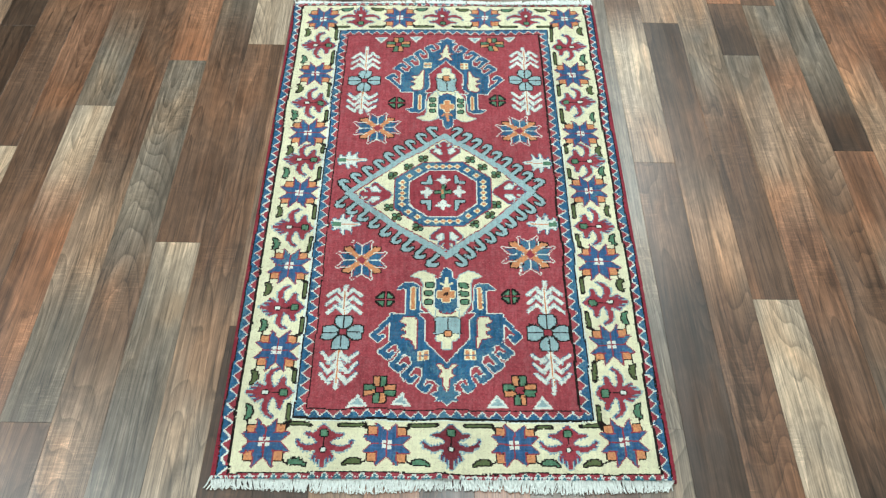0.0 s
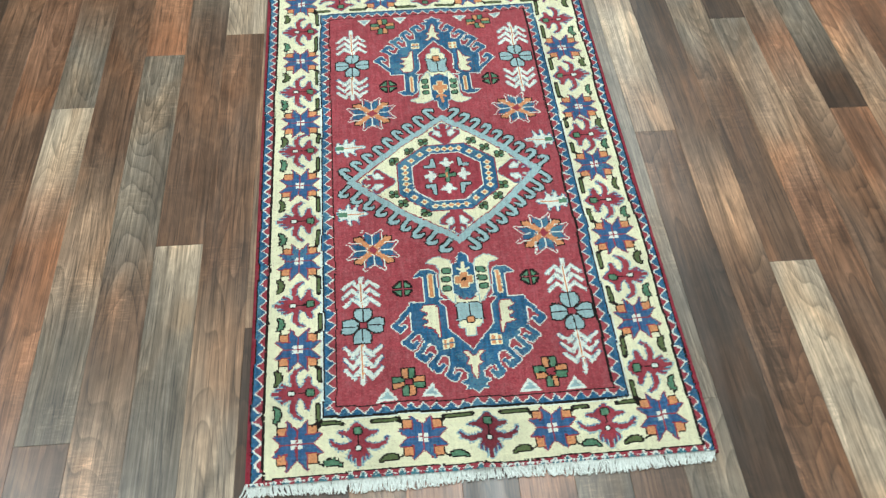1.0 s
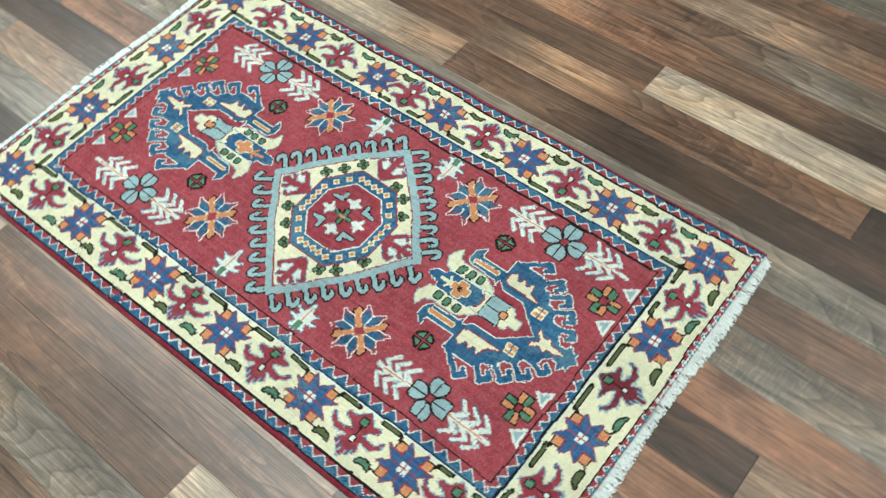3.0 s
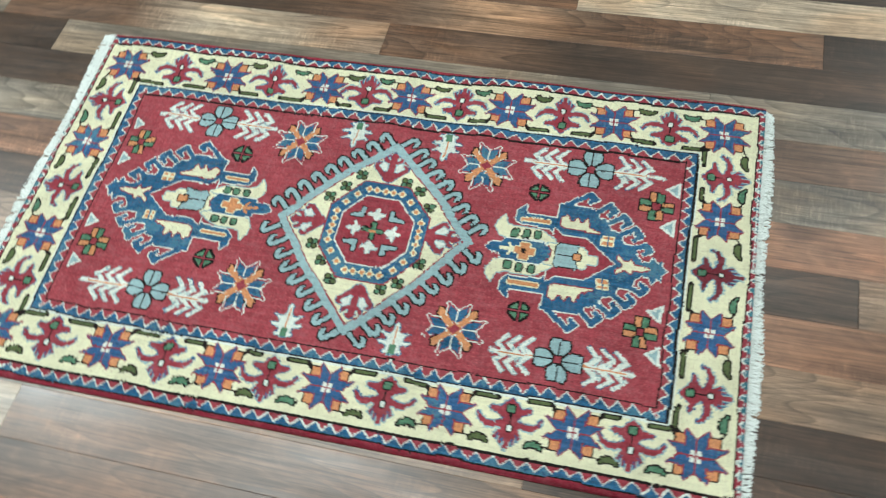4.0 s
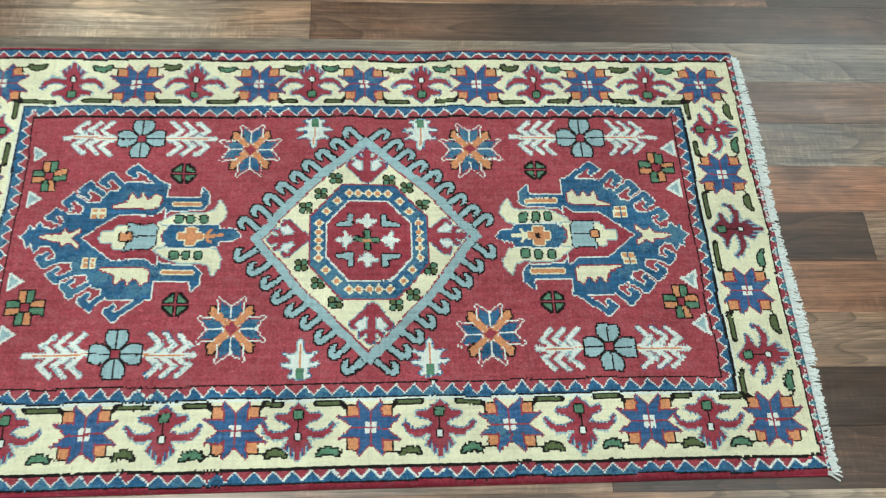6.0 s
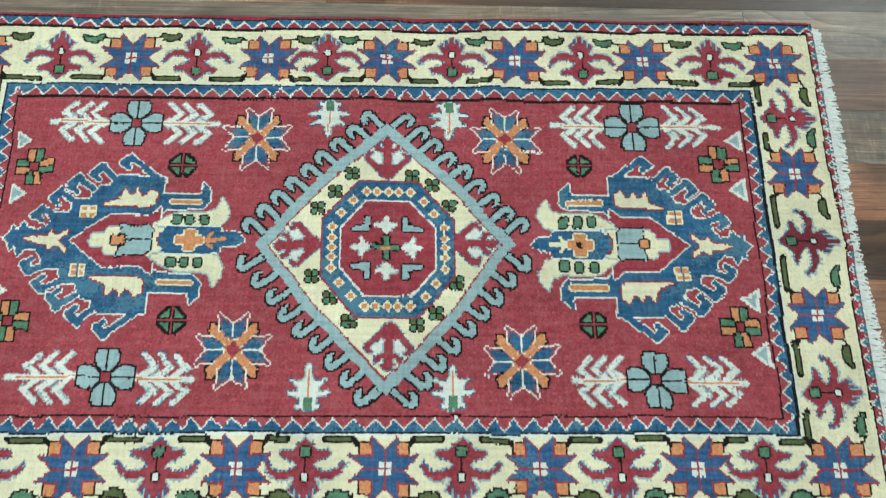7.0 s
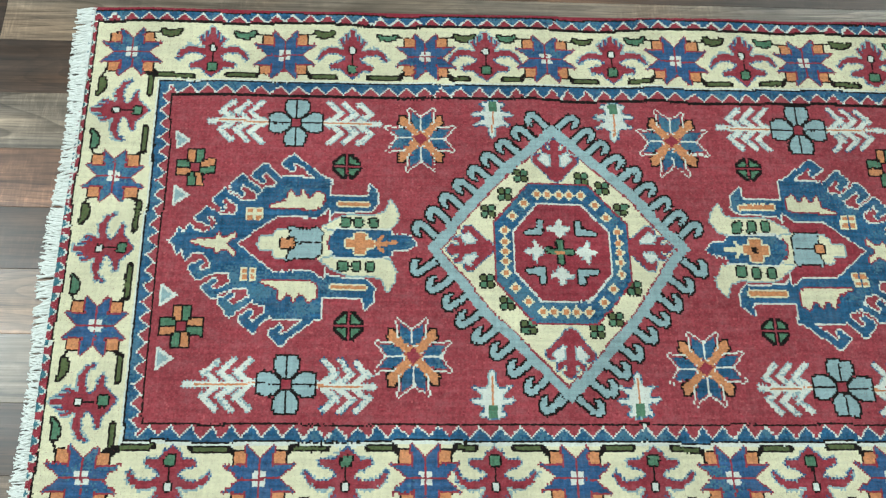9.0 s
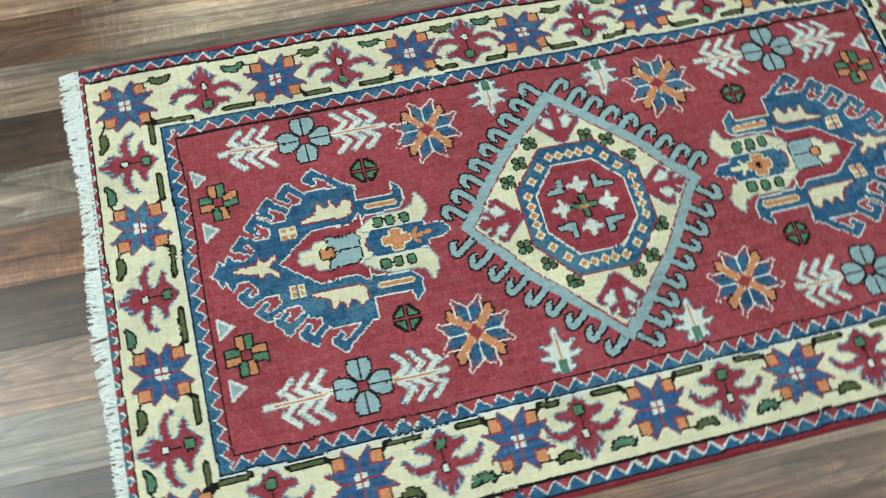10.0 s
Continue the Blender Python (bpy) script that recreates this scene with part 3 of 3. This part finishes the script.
# ---- bird palmettes ----
def palmette(u, v, way, size, broad):
    """Stepped blue palmette of two facing birds. a runs from the rug's end towards its middle, b across."""
    plainly = Local(u, v, 0, -way * size, broad, 0)
    f = Local(u, v, 0, -way * size, broad, 0, 1.0, (0.93, 0.06, 1.0) if way > 0 else (1.0, 0.0, 1.14))
    o = motif("bird_palmette", "large blue palmette of two stylised birds with ivory edges")
    body = f.both([(-168, 0), (-160, 10), (-157, 24), (-151, 13), (-143, 30), (-136, 18), (-124, 15), (-112, 24), (-106, 46), (-84, 47), (-81, 60),
                   (-78, 68), (-58, 70), (-55, 80), (-47, 93), (-34, 94), (-31, 106), (-22, 114), (42, 114), (42, 81), (98, 81), (99, 102), (112, 87),
                   (113, 68), (104, 56), (52, 52), (40, 40), (-24, 40), (-72, 0)])
    for pts in ([(-106, 44), (-124, 51), (-132, 41), (-123, 33)], [(-80, 66), (-103, 82), (-112, 70), (-104, 60)],
                [(-56, 88), (-79, 105), (-90, 93), (-79, 82)], [(-31, 110), (-50, 128), (-61, 115), (-52, 105)],
                [(38, 106), (-10, 146), (-20, 136), (-12, 127)]):
        body |= f.lines(pts[:2], 8.5) | f.lines(pts[1:3], 12) | f.lines(pts[2:], 7.5)
    put(rim(body), "W", o)
    put(body, "B", o)
    # arch and inner flower
    arch = motif("palmette_heart", "red arch with a pale blue tulip and cream bud", o)
    m = f.both([(-73, 0), (-24, 42), (30, 43), (44, 56), (44, 0)])
    put(rim(m), "W", arch)
    put(m, "M", arch)
    m = f.both([(-46, 0), (-45, 9), (-26, 10), (-24, 20), (-8, 22), (-4, 0)])
    put(rim(m), "L", arch)
    put(m, "C", arch)
    put(f.both([(34, 0), (35, 26), (48, 36), (62, 24), (62, 0)]), "C", arch)
    m = f.both([(-1, 2), (-8, 27), (4, 23), (30, 25), (38, 16), (37, 2)])
    put(rim(m), "K", arch)
    put(m, "L", arch)
    put(line(f([(-2, 0), (37, 0)]), 0.0028), "K", arch)
    m = inside(f(rect(-7, 0, 8, 6)))
    put(rim(m), "K", arch)
    put(m, "O", arch)
    # cream wings with green squares
    for flip in (False, True):
        wing = motif("palmette_wing", "cream wing with black-edged green squares", o)
        m = inside(f([(36, 26), (60, 21), (112, 21), (134, 28), (142, 45), (140, 58), (130, 74), (124, 55), (110, 48), (74, 48), (58, 42), (46, 33)], flip))
        put(rim(m), "L", wing)
        put(m, "C", wing)
        for a in (70, 88, 107):
            q = inside(f(rect(a, 35, 5.5, 7), flip))
            put(rim(q), "K", wing)
            put(q, "G", wing)
    # cartouche by the medallion
    cart = motif("palmette_cartouche", "dark blue cartouche with an orange cross and arrow", o)
    m = plainly.both([(47, 0), (50, 12), (58, 21), (132, 21), (136, 11), (160, 10), (168, 0)])
    put(rim(m), "W", cart)
    put(rim(m) & (VV * way > v * way - 0.05), "M", cart)
    put(m, "B", cart)
    m = inside(plainly(rect(92, 0, 18, 6))) | inside(plainly(rect(92, 0, 7, 16)))
    put(rim(m), "C", cart)
    put(m, "O", cart)
    if way < 0:
        put(inside(plainly(rect(92, 0, 4, 4))), "K", cart)
    put(line(plainly([(112, 0), (140, 0)]), 0.005) | plainly.lines([(112, 0), (121, 12)], 4.5), "C" if way < 0 else "O", cart)
    # cream inlays: bird breasts, tail stripes, antlered figure, rosettes
    for flip in (False, True):
        breast = motif("bird_breast", "serrated cream breast of a stylised bird", o)
        m = inside(f([(-42, 60), (-28, 66), (-17, 70), (-14, 90), (-5, 78), (2, 79), (4, 90), (12, 78), (18, 79), (25, 90), (34, 84), (34, 64), (24, 59), (-16, 59)], flip))
        put(rim(m), "M", breast)
        put(m, "C", breast)
        tail = motif("bird_tail", "orange tail stripe with a cream edge", o)
        m = inside(f(rect(78, 67, 23, 3.6), flip))
        put(rim(m), "C", tail)
        put(m, "O", tail)
        dot = motif("small_rosette", "small four-petalled cream and orange rosette", o)
        for da in (-6, 6):
            for db in (-6, 6):
                put(inside(f(rect(-57 + da, 47 + db, 5.4, 5.4), flip)), "C", dot)
        for da in (-5.6, 5.6):
            for db in (-5.6, 5.6):
                put(inside(f(rect(-57 + da, 47 + db, 3.4, 3.4), flip)), "O", dot)
    deer = motif("antler_figure", "cream branching figure with a red edge", o)
    m = f.both([(-137, 0), (-128, 5), (-106, 6), (-102, 17), (-97, 9), (-90, 8), (-79, 20), (-78, 12), (-88, 3), (-90, 0)])
    put(rim(m), "M", deer)
    put(m, "C", deer)


palmette(0.008, 0.357, 1, 1.0, 0.95)
palmette(0.0055, -0.373, -1, 0.93, 0.94)


# ---- the weaver's hand: rows drift by a knot and edges are uneven ----
def soft_field(seed, cells):
    """Smooth random field over the chart, about -1 to 1."""
    a, b = NU // cells + 2, NV // cells + 2
    g = np.random.default_rng(seed).uniform(-1.4, 1.4, (a, b))
    x, y = np.arange(NU) / cells, np.arange(NV) / cells
    i, j = x.astype(int), y.astype(int)
    p, q = (x - i)[:, None], (y - j)[None]
    p, q = p * p * (3 - 2 * p), q * q * (3 - 2 * q)
    near = g[i][:, j] * (1 - q) + g[i][:, j + 1] * q
    far = g[i + 1][:, j] * (1 - q) + g[i + 1][:, j + 1] * q
    return near * (1 - p) + far * p


chance = np.random.default_rng(21)
IU = np.arange(NU)[:, None] + np.rint(0.75 * soft_field(3, 26) + chance.normal(0, 0.05, (NU, NV))).astype(int)
IV = np.arange(NV)[None] + np.rint(0.75 * soft_field(4, 28) + chance.normal(0, 0.05, (NU, NV))).astype(int)
IU, IV = np.clip(IU, 0, NU - 1), np.clip(IV, 0, NV - 1)
CHART, OWNER = CHART[IU, IV], OWNER[IU, IV]
# blues dyed in uneven lots
lot = soft_field(6, 34) + 0.7 * soft_field(7, 9) + chance.normal(0, 0.45, (NU, NV))
CHART[(CHART == CODES.index("B")) & (lot > 0.75)] = CODES.index("Y")
CHART[(CHART == CODES.index("V")) & (lot > 1.0)] = CODES.index("Y")


# ---- from chart to pile ----
CORNERS = {(-1, -1): (-0.305, -0.595), (1, -1): (0.314, -0.589), (-1, 1): (-0.317, 0.609), (1, 1): (0.309, 0.628)}


def laid(u, v):
    """Where a place of the chart lies on the floor: the rug is a little askew and its edges wander."""
    a, b = u / 0.311, v / 0.605
    x = sum(CORNERS[i, j][0] * (1 + i * a) * (1 + j * b) / 4 for i in (-1, 1) for j in (-1, 1))
    y = sum(CORNERS[i, j][1] * (1 + i * a) * (1 + j * b) / 4 for i in (-1, 1) for j in (-1, 1))
    return x, y


PILE = 0.009


def pile_height(x, y):
    swell = 0.0013 * np.sin(9 * x + 4 * y) + 0.0012 * np.sin(17 * y - 5 * x + 1.0) + 0.0007 * np.sin(41 * y + 3 * x)
    # a small buckle in the middle of the southern end, and ripples along both sides
    buckle = 0.0050 * np.exp(-((x - 0.004) / 0.020) ** 2) * np.clip((-0.46 - y) / 0.12, 0, 1)
    ripple = 0.0013 * (1 + np.sin(23 * y + 0.6)) * np.clip((np.abs(x) - 0.26) / 0.1, 0, 1)
    return PILE + swell + buckle + ripple


rug = tagged(new("rug"), "red hand-knotted wool rug with blue medallion design and cream border", "rug")
rng = np.random.default_rng(5)
EU = np.arange(NU + 1) * KNOT - HU
EV = np.arange(NV + 1) * KNOT - HV
PU, PV = np.meshgrid(EU, EV, indexing="ij")
PU = PU + rng.normal(0, 0.00035, PU.shape)
PV = PV + rng.normal(0, 0.00035, PV.shape)
PX, PY = laid(PU, PV)
PZ = pile_height(PX, PY) + rng.normal(0, 0.00022, PX.shape)
ring_edge = np.minimum(np.minimum(np.arange(NU + 1)[:, None], NU - np.arange(NU + 1)[:, None]) + 0 * PX, 99)
PZ -= 0.0045 * np.clip(1 - ring_edge / 3.0, 0, 1) ** 2


def pieces():
    """Split each motif's knots into the patches that hang together; crumbs stay with the largest patch."""
    group = np.full((NU, NV), -1, np.int32)
    found = {}
    count = 0
    for a in range(NU):
        for b in range(NV):
            if group[a, b] >= 0:
                continue
            own, stack, size = OWNER[a, b], [(a, b)], 0
            group[a, b] = count
            while stack:
                x, y = stack.pop()
                size += 1
                for p in (x - 1, x, x + 1):
                    for q in (y - 1, y, y + 1):
                        if 0 <= p < NU and 0 <= q < NV and group[p, q] < 0 and OWNER[p, q] == own:
                            group[p, q] = count
                            stack.append((p, q))
            found.setdefault(int(own), []).append((size, count))
            count += 1
    for own, parts in found.items():
        parts.sort(reverse=True)
        for size, c in parts[1:]:
            if size < 30 or MOTIFS[own][0] in WHOLE:
                group[group == c] = parts[0][1]
        keep = [c for size, c in parts if c == parts[0][1] or (size >= 30 and MOTIFS[own][0] not in WHOLE)]
        found[own] = keep
    return group, found


WHOLE = ("field", "border_ground", "selvage", "outer_guard_band", "inner_guard_band", "border_star", "field_star", "rosette",
         "border_palmette", "medallion", "octagon_heart", "octagon_ring", "bird_palmette", "palmette_heart", "clover", "chevron_sprig")


def knit(cells, name, label, under):
    """One mesh of separate knots for all knots of a patch."""
    iu, iv = np.nonzero(cells)
    corner = [(0, 0), (1, 0), (1, 1), (0, 1)]
    co = np.stack([np.stack([g[iu + a, iv + b] for g in (PX, PY, PZ)], -1) for a, b in corner], 1)
    co[:, :, 2:] += rng.normal(0, 0.00016, (len(iu), 4, 1))
    codes = CHART[iu, iv]
    used = sorted(set(codes.tolist()))
    me = bpy.data.meshes.new(name)
    me.vertices.add(4 * len(iu))
    me.vertices.foreach_set("co", co.reshape(-1))
    me.loops.add(4 * len(iu))
    me.loops.foreach_set("vertex_index", np.arange(4 * len(iu)))
    me.polygons.add(len(iu))
    me.polygons.foreach_set("loop_start", np.arange(len(iu)) * 4)
    for c in used:
        me.materials.append(WOOL[CODES[c]])
    me.polygons.foreach_set("material_index", np.array([used.index(c) for c in codes.tolist()]))
    me.update(calc_edges=True)
    me.validate()
    ob = new(name, me)
    ob.parent = under
    return tagged(ob, label)


GROUP, FOUND = pieces()
MADE = {}
for i, (nm, lb, under) in enumerate(MOTIFS):
    for c in FOUND.get(i, []):
        ob = knit(GROUP == c, nm, lb, MADE.get(under, rug))
        MADE.setdefault(i, ob)


def foundation():
    """The woven back of the rug: a thin slab under the pile with a sloping edge."""
    n = 60
    loop = []
    for i in range(n):
        loop.append((-HU + 2 * HU * i / n, -HV))
    for i in range(n):
        loop.append((HU, -HV + 2 * HV * i / n))
    for i in range(n):
        loop.append((HU - 2 * HU * i / n, HV))
    for i in range(n):
        loop.append((-HU, HV - 2 * HV * i / n))
    k = len(loop)
    v = []
    for z, grow in ((0.0006, 1.004), (0.0042, 1.003), (0.0048, 0.99)):
        for u, w in loop:
            x, y = laid(u * grow, w * (1 + (grow - 1) * 0.5))
            v.append((x, y, z))
    f = []
    for r in (0, 1):
        f += [(r * k + i, r * k + (i + 1) % k, (r + 1) * k + (i + 1) % k, (r + 1) * k + i) for i in range(k)]
    f += [tuple(reversed(range(k))), tuple(range(2 * k, 3 * k))]
    mesh_object("foundation", v, f, [WOOL["S"]], rug, "red woven edge and back")


foundation()


def fringe(sign, count, base, reach, name):
    """A row of twisted cotton tassels, each a tapered, bent strand lying on the floor."""
    r = random.Random(11 + count)
    strips, faces = [], []
    for i in range(count):
        u = -HU + 0.002 + (2 * HU - 0.004) * (i + r.uniform(-0.4, 0.4)) / count
        lean = r.gauss(0.0, 0.004) + 0.004 * math.sin(u * 31 + sign)
        length = reach * r.uniform(0.82, 1.08) * (1 + 0.13 * math.sin(u * 17 + 2 * sign))
        w = r.uniform(0.0013, 0.0024)
        curl = r.gauss(0, 0.004)
        z0 = r.uniform(0.004, 0.007)
        first = len(strips)
        steps = 5
        for s in range(steps + 1):
            t = s / steps
            uu = u + lean * t + curl * t * t
            vv = sign * (base + length * t)
            x, y = laid(uu, vv)
            z = max(0.0016, z0 * (1 - t) ** 1.3 + 0.0018 + 0.0012 * math.sin(6 * t + i))
            ww = w * (1 - 0.35 * t)
            for q in range(4):
                a = math.pi / 2 * q + 0.9 * t
                strips.append((x + ww * math.cos(a), y, z + ww * 0.8 * math.sin(a)))
        for s in range(steps):
            for q in range(4):
                a, b = first + 4 * s + q, first + 4 * s + (q + 1) % 4
                faces.append((a, b, b + 4, a + 4))
        faces.append(tuple(first + 4 * steps + q for q in range(4)))
    ob = mesh_object(name, strips, faces, [COTTON], rug, "white knotted cotton warp fringe")
    tagged(ob, kind="stuff")


fringe(-1, 640, 0.667, 0.024, "fringe")
fringe(1, 660, 0.667, 0.027, "fringe")


# ---- frames round the unseen ceiling panels, fill lamps included ----
def panel_fixture(x, y):
    root = tagged(new("added_ceiling_light"), "unseen flat white light panel added in the ceiling", "ceiling light", "ceiling lights")
    root.location = (x, y, CEIL - 0.001)
    w, d = 0.30, 0.59
    for nm, a in (("frame", (-w - 0.02, -w, -d - 0.02, d + 0.02)), ("frame", (w, w + 0.02, -d - 0.02, d + 0.02)),
                  ("frame", (-w, w, -d - 0.02, -d)), ("frame", (-w, w, d, d + 0.02))):
        box(nm, *a, -0.045, 0.0, LAMP_RIM, root)


for lx, ly, _ in PANELS:
    panel_fixture(lx, ly)

# ---- lint ----
def lint(u, v, z, seed):
    """A small tuft of white fluff: a few curled strands."""
    r = random.Random(seed)
    x, y = laid(u, v)
    verts, faces = [], []
    for _ in range(9):
        a, c = r.uniform(0, 6.28), r.uniform(0.0015, 0.0035)
        first = len(verts)
        for i in range(5):
            t = i / 4
            px, py = x + c * t * math.cos(a + 1.6 * t), y + c * t * math.sin(a + 1.6 * t)
            h = z + 0.0016 * math.sin(3.1 * t)
            verts += [(px - 0.0004, py, h), (px + 0.0004, py, h), (px, py + 0.0004, h + 0.0006)]
        for i in range(4):
            for q in range(3):
                p, n = first + 3 * i + q, first + 3 * i + (q + 1) % 3
                faces.append((p, n, n + 3, p + 3))
    ob = mesh_object("lint_tuft", verts, faces, [COTTON])
    tagged(ob, "tiny tuft of white fluff on the rug edge", "lint", "stray lint")


lint(-0.384, -0.255, 0.0066, 1)
lint(-0.381, -0.371, 0.0080, 2)
tagged(bpy.data.objects["lint_tuft"], "tiny tuft of white fluff on the red selvage")

# ---- laminate planks ----
STRIP, X0 = 0.0915, 0.422
LAID = {}


def strip(k, tones, *changes):
    """Strip k of the floor: tones from the far end to the near one, with the places of change; a text is a gradual change within one plank."""
    LAID[k] = (tones, changes)


strip(-16, "bcrb", 0.132, "-0.10", -0.75)
strip(-15, "rbd", "0.31", "-0.42")
strip(-14, "bgcrb", "0.55", 0.272, "0.02", -0.93)
strip(-13, "bbtgb", "0.38", "0.05", "-0.25", -0.558)
strip(-12, "rggbt", 0.444, "0.05", "-0.20", "-0.45")
strip(-11, "gbcgb", "0.62", -0.143, "-0.22", -1.10)
strip(-10, "cbbtc", 0.513, "0.10", "-0.30", "-0.55")
strip(-9, "bgtdb", 0.98, "0.40", -0.348, -1.25)
strip(-8, "gddb", 1.05, -0.10, -0.98)
strip(-7, "bgtg", 1.10, 0.20, -1.02)
strip(-6, "gtrb", 0.99, 0.0, -0.95)
strip(-5, "bddt", 1.2, 0.1, -0.824)
strip(-4, "grrb", 0.96, -0.1, -1.06)
strip(-3, "bggr", 1.08, 0.0, -1.0)
strip(-2, "tdbg", 1.15, 0.15, -1.10)
strip(-1, "bdggb", 1.3, 0.832, -0.554, -0.98)
strip(0, "gbctbddd", 1.0, "0.60", "0.28", 0.111, "-0.20", "-0.50", "-0.72")
strip(1, "ctdbtbbd", 1.05, 0.63, "0.30", "0.02", "-0.22", "-0.50", -0.755)
strip(2, "btgbbcc", 1.2, "0.62", "0.36", "0.05", -0.267, "-0.70")
strip(3, "rbdgtrbdc", 0.72, "0.62", 0.50, "0.36", "0.02", "-0.30", "-0.60", -0.885)
strip(4, "bgrtbg", 0.715, "0.50", "0.30", "0.08", "-0.45")
strip(5, "rgdrtb", 1.0, "0.36", 0.158, "-0.10", "-0.48")
strip(6, "brtbd", 0.92, "0.43", "0.02", "-0.60")
strip(7, "drbgb", 0.8, "0.36", "-0.1", "-0.72")

planks = random.Random(4)


def plank(x0, x1, y0, y1, keys):
    """One plank with a chamfered upper edge; keys are (y, tone) along it."""
    x0, x1, y0, y1 = x0 + 0.0001, x1 - 0.0001, y0 + 0.0001, y1 - 0.0001
    top, s = planks.uniform(-0.00012, 0.00012), 0.0004
    n = max(1, round((y1 - y0) / 0.1))
    v, f, shade = [], [], []
    for i in range(n + 1):
        y = y0 + (y1 - y0) * i / n
        e = s if i == 0 else -s if i == n else 0
        v += [(x0, y, -0.0032), (x0, y, top - 0.0003), (x0 + s, y + e, top), (x1 - s, y + e, top), (x1, y, top - 0.0003), (x1, y, -0.0032)]
        colour = np.interp([y], [q[0] for q in keys], range(len(keys)))[0]
        a, b = TONES[keys[int(colour)][1]], TONES[keys[min(len(keys) - 1, int(colour) + 1)][1]]
        w = colour - int(colour)
        shade += [(*[p + (q - p) * w for p, q in zip(a, b)], 1.0)] * 6
    for i in range(n):
        f += [(6 * i + j, 6 * i + j + 1, 6 * i + j + 7, 6 * i + j + 6) for j in range(5)]
    f = [tuple(reversed(q)) for q in f] + [(0, 1, 4, 5), (1, 2, 3, 4)]
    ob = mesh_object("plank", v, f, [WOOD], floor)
    layer = ob.data.color_attributes.new("tone", "FLOAT_COLOR", "POINT")
    layer.data.foreach_set("color", [c for q in shade for c in q])


for k in range(math.floor((RX0 - X0) / STRIP), math.ceil((RX1 - X0) / STRIP)):
    x0, x1 = max(RX0, X0 + k * STRIP), min(RX1, X0 + (k + 1) * STRIP)
    if x1 - x0 < 0.005:
        continue
    if k in LAID:
        tones, changes = LAID[k]
        changes = [*changes, 2.4 - 0.13 * (k % 5), -1.9 - 0.11 * (k % 4)]
        tones = planks.choice("bdrt") + tones + planks.choice("bdrg")
        changes = [changes[-2], *changes[:-2], changes[-1]]
    else:
        changes = [planks.uniform(1.6, 3.2)]
        while changes[-1] > RY0 + 1.2:
            changes.append(changes[-1] - planks.choice((0.46, 0.92, 1.38)))
        tones = "".join(planks.choice("ddbbrgt") for _ in range(len(changes) + 1))
    high, keys = RY1, [(RY1, tones[0])]
    for tone, change in zip(tones[1:], changes):
        y = float(change)
        if isinstance(change, str):
            keys += [(y + 0.09, keys[-1][1]), (y - 0.09, tone)]
        else:
            plank(x0, x1, y, high, keys[::-1])
            high, keys = y, [(y, tone)]
    plank(x0, x1, RY0, high, keys[::-1])
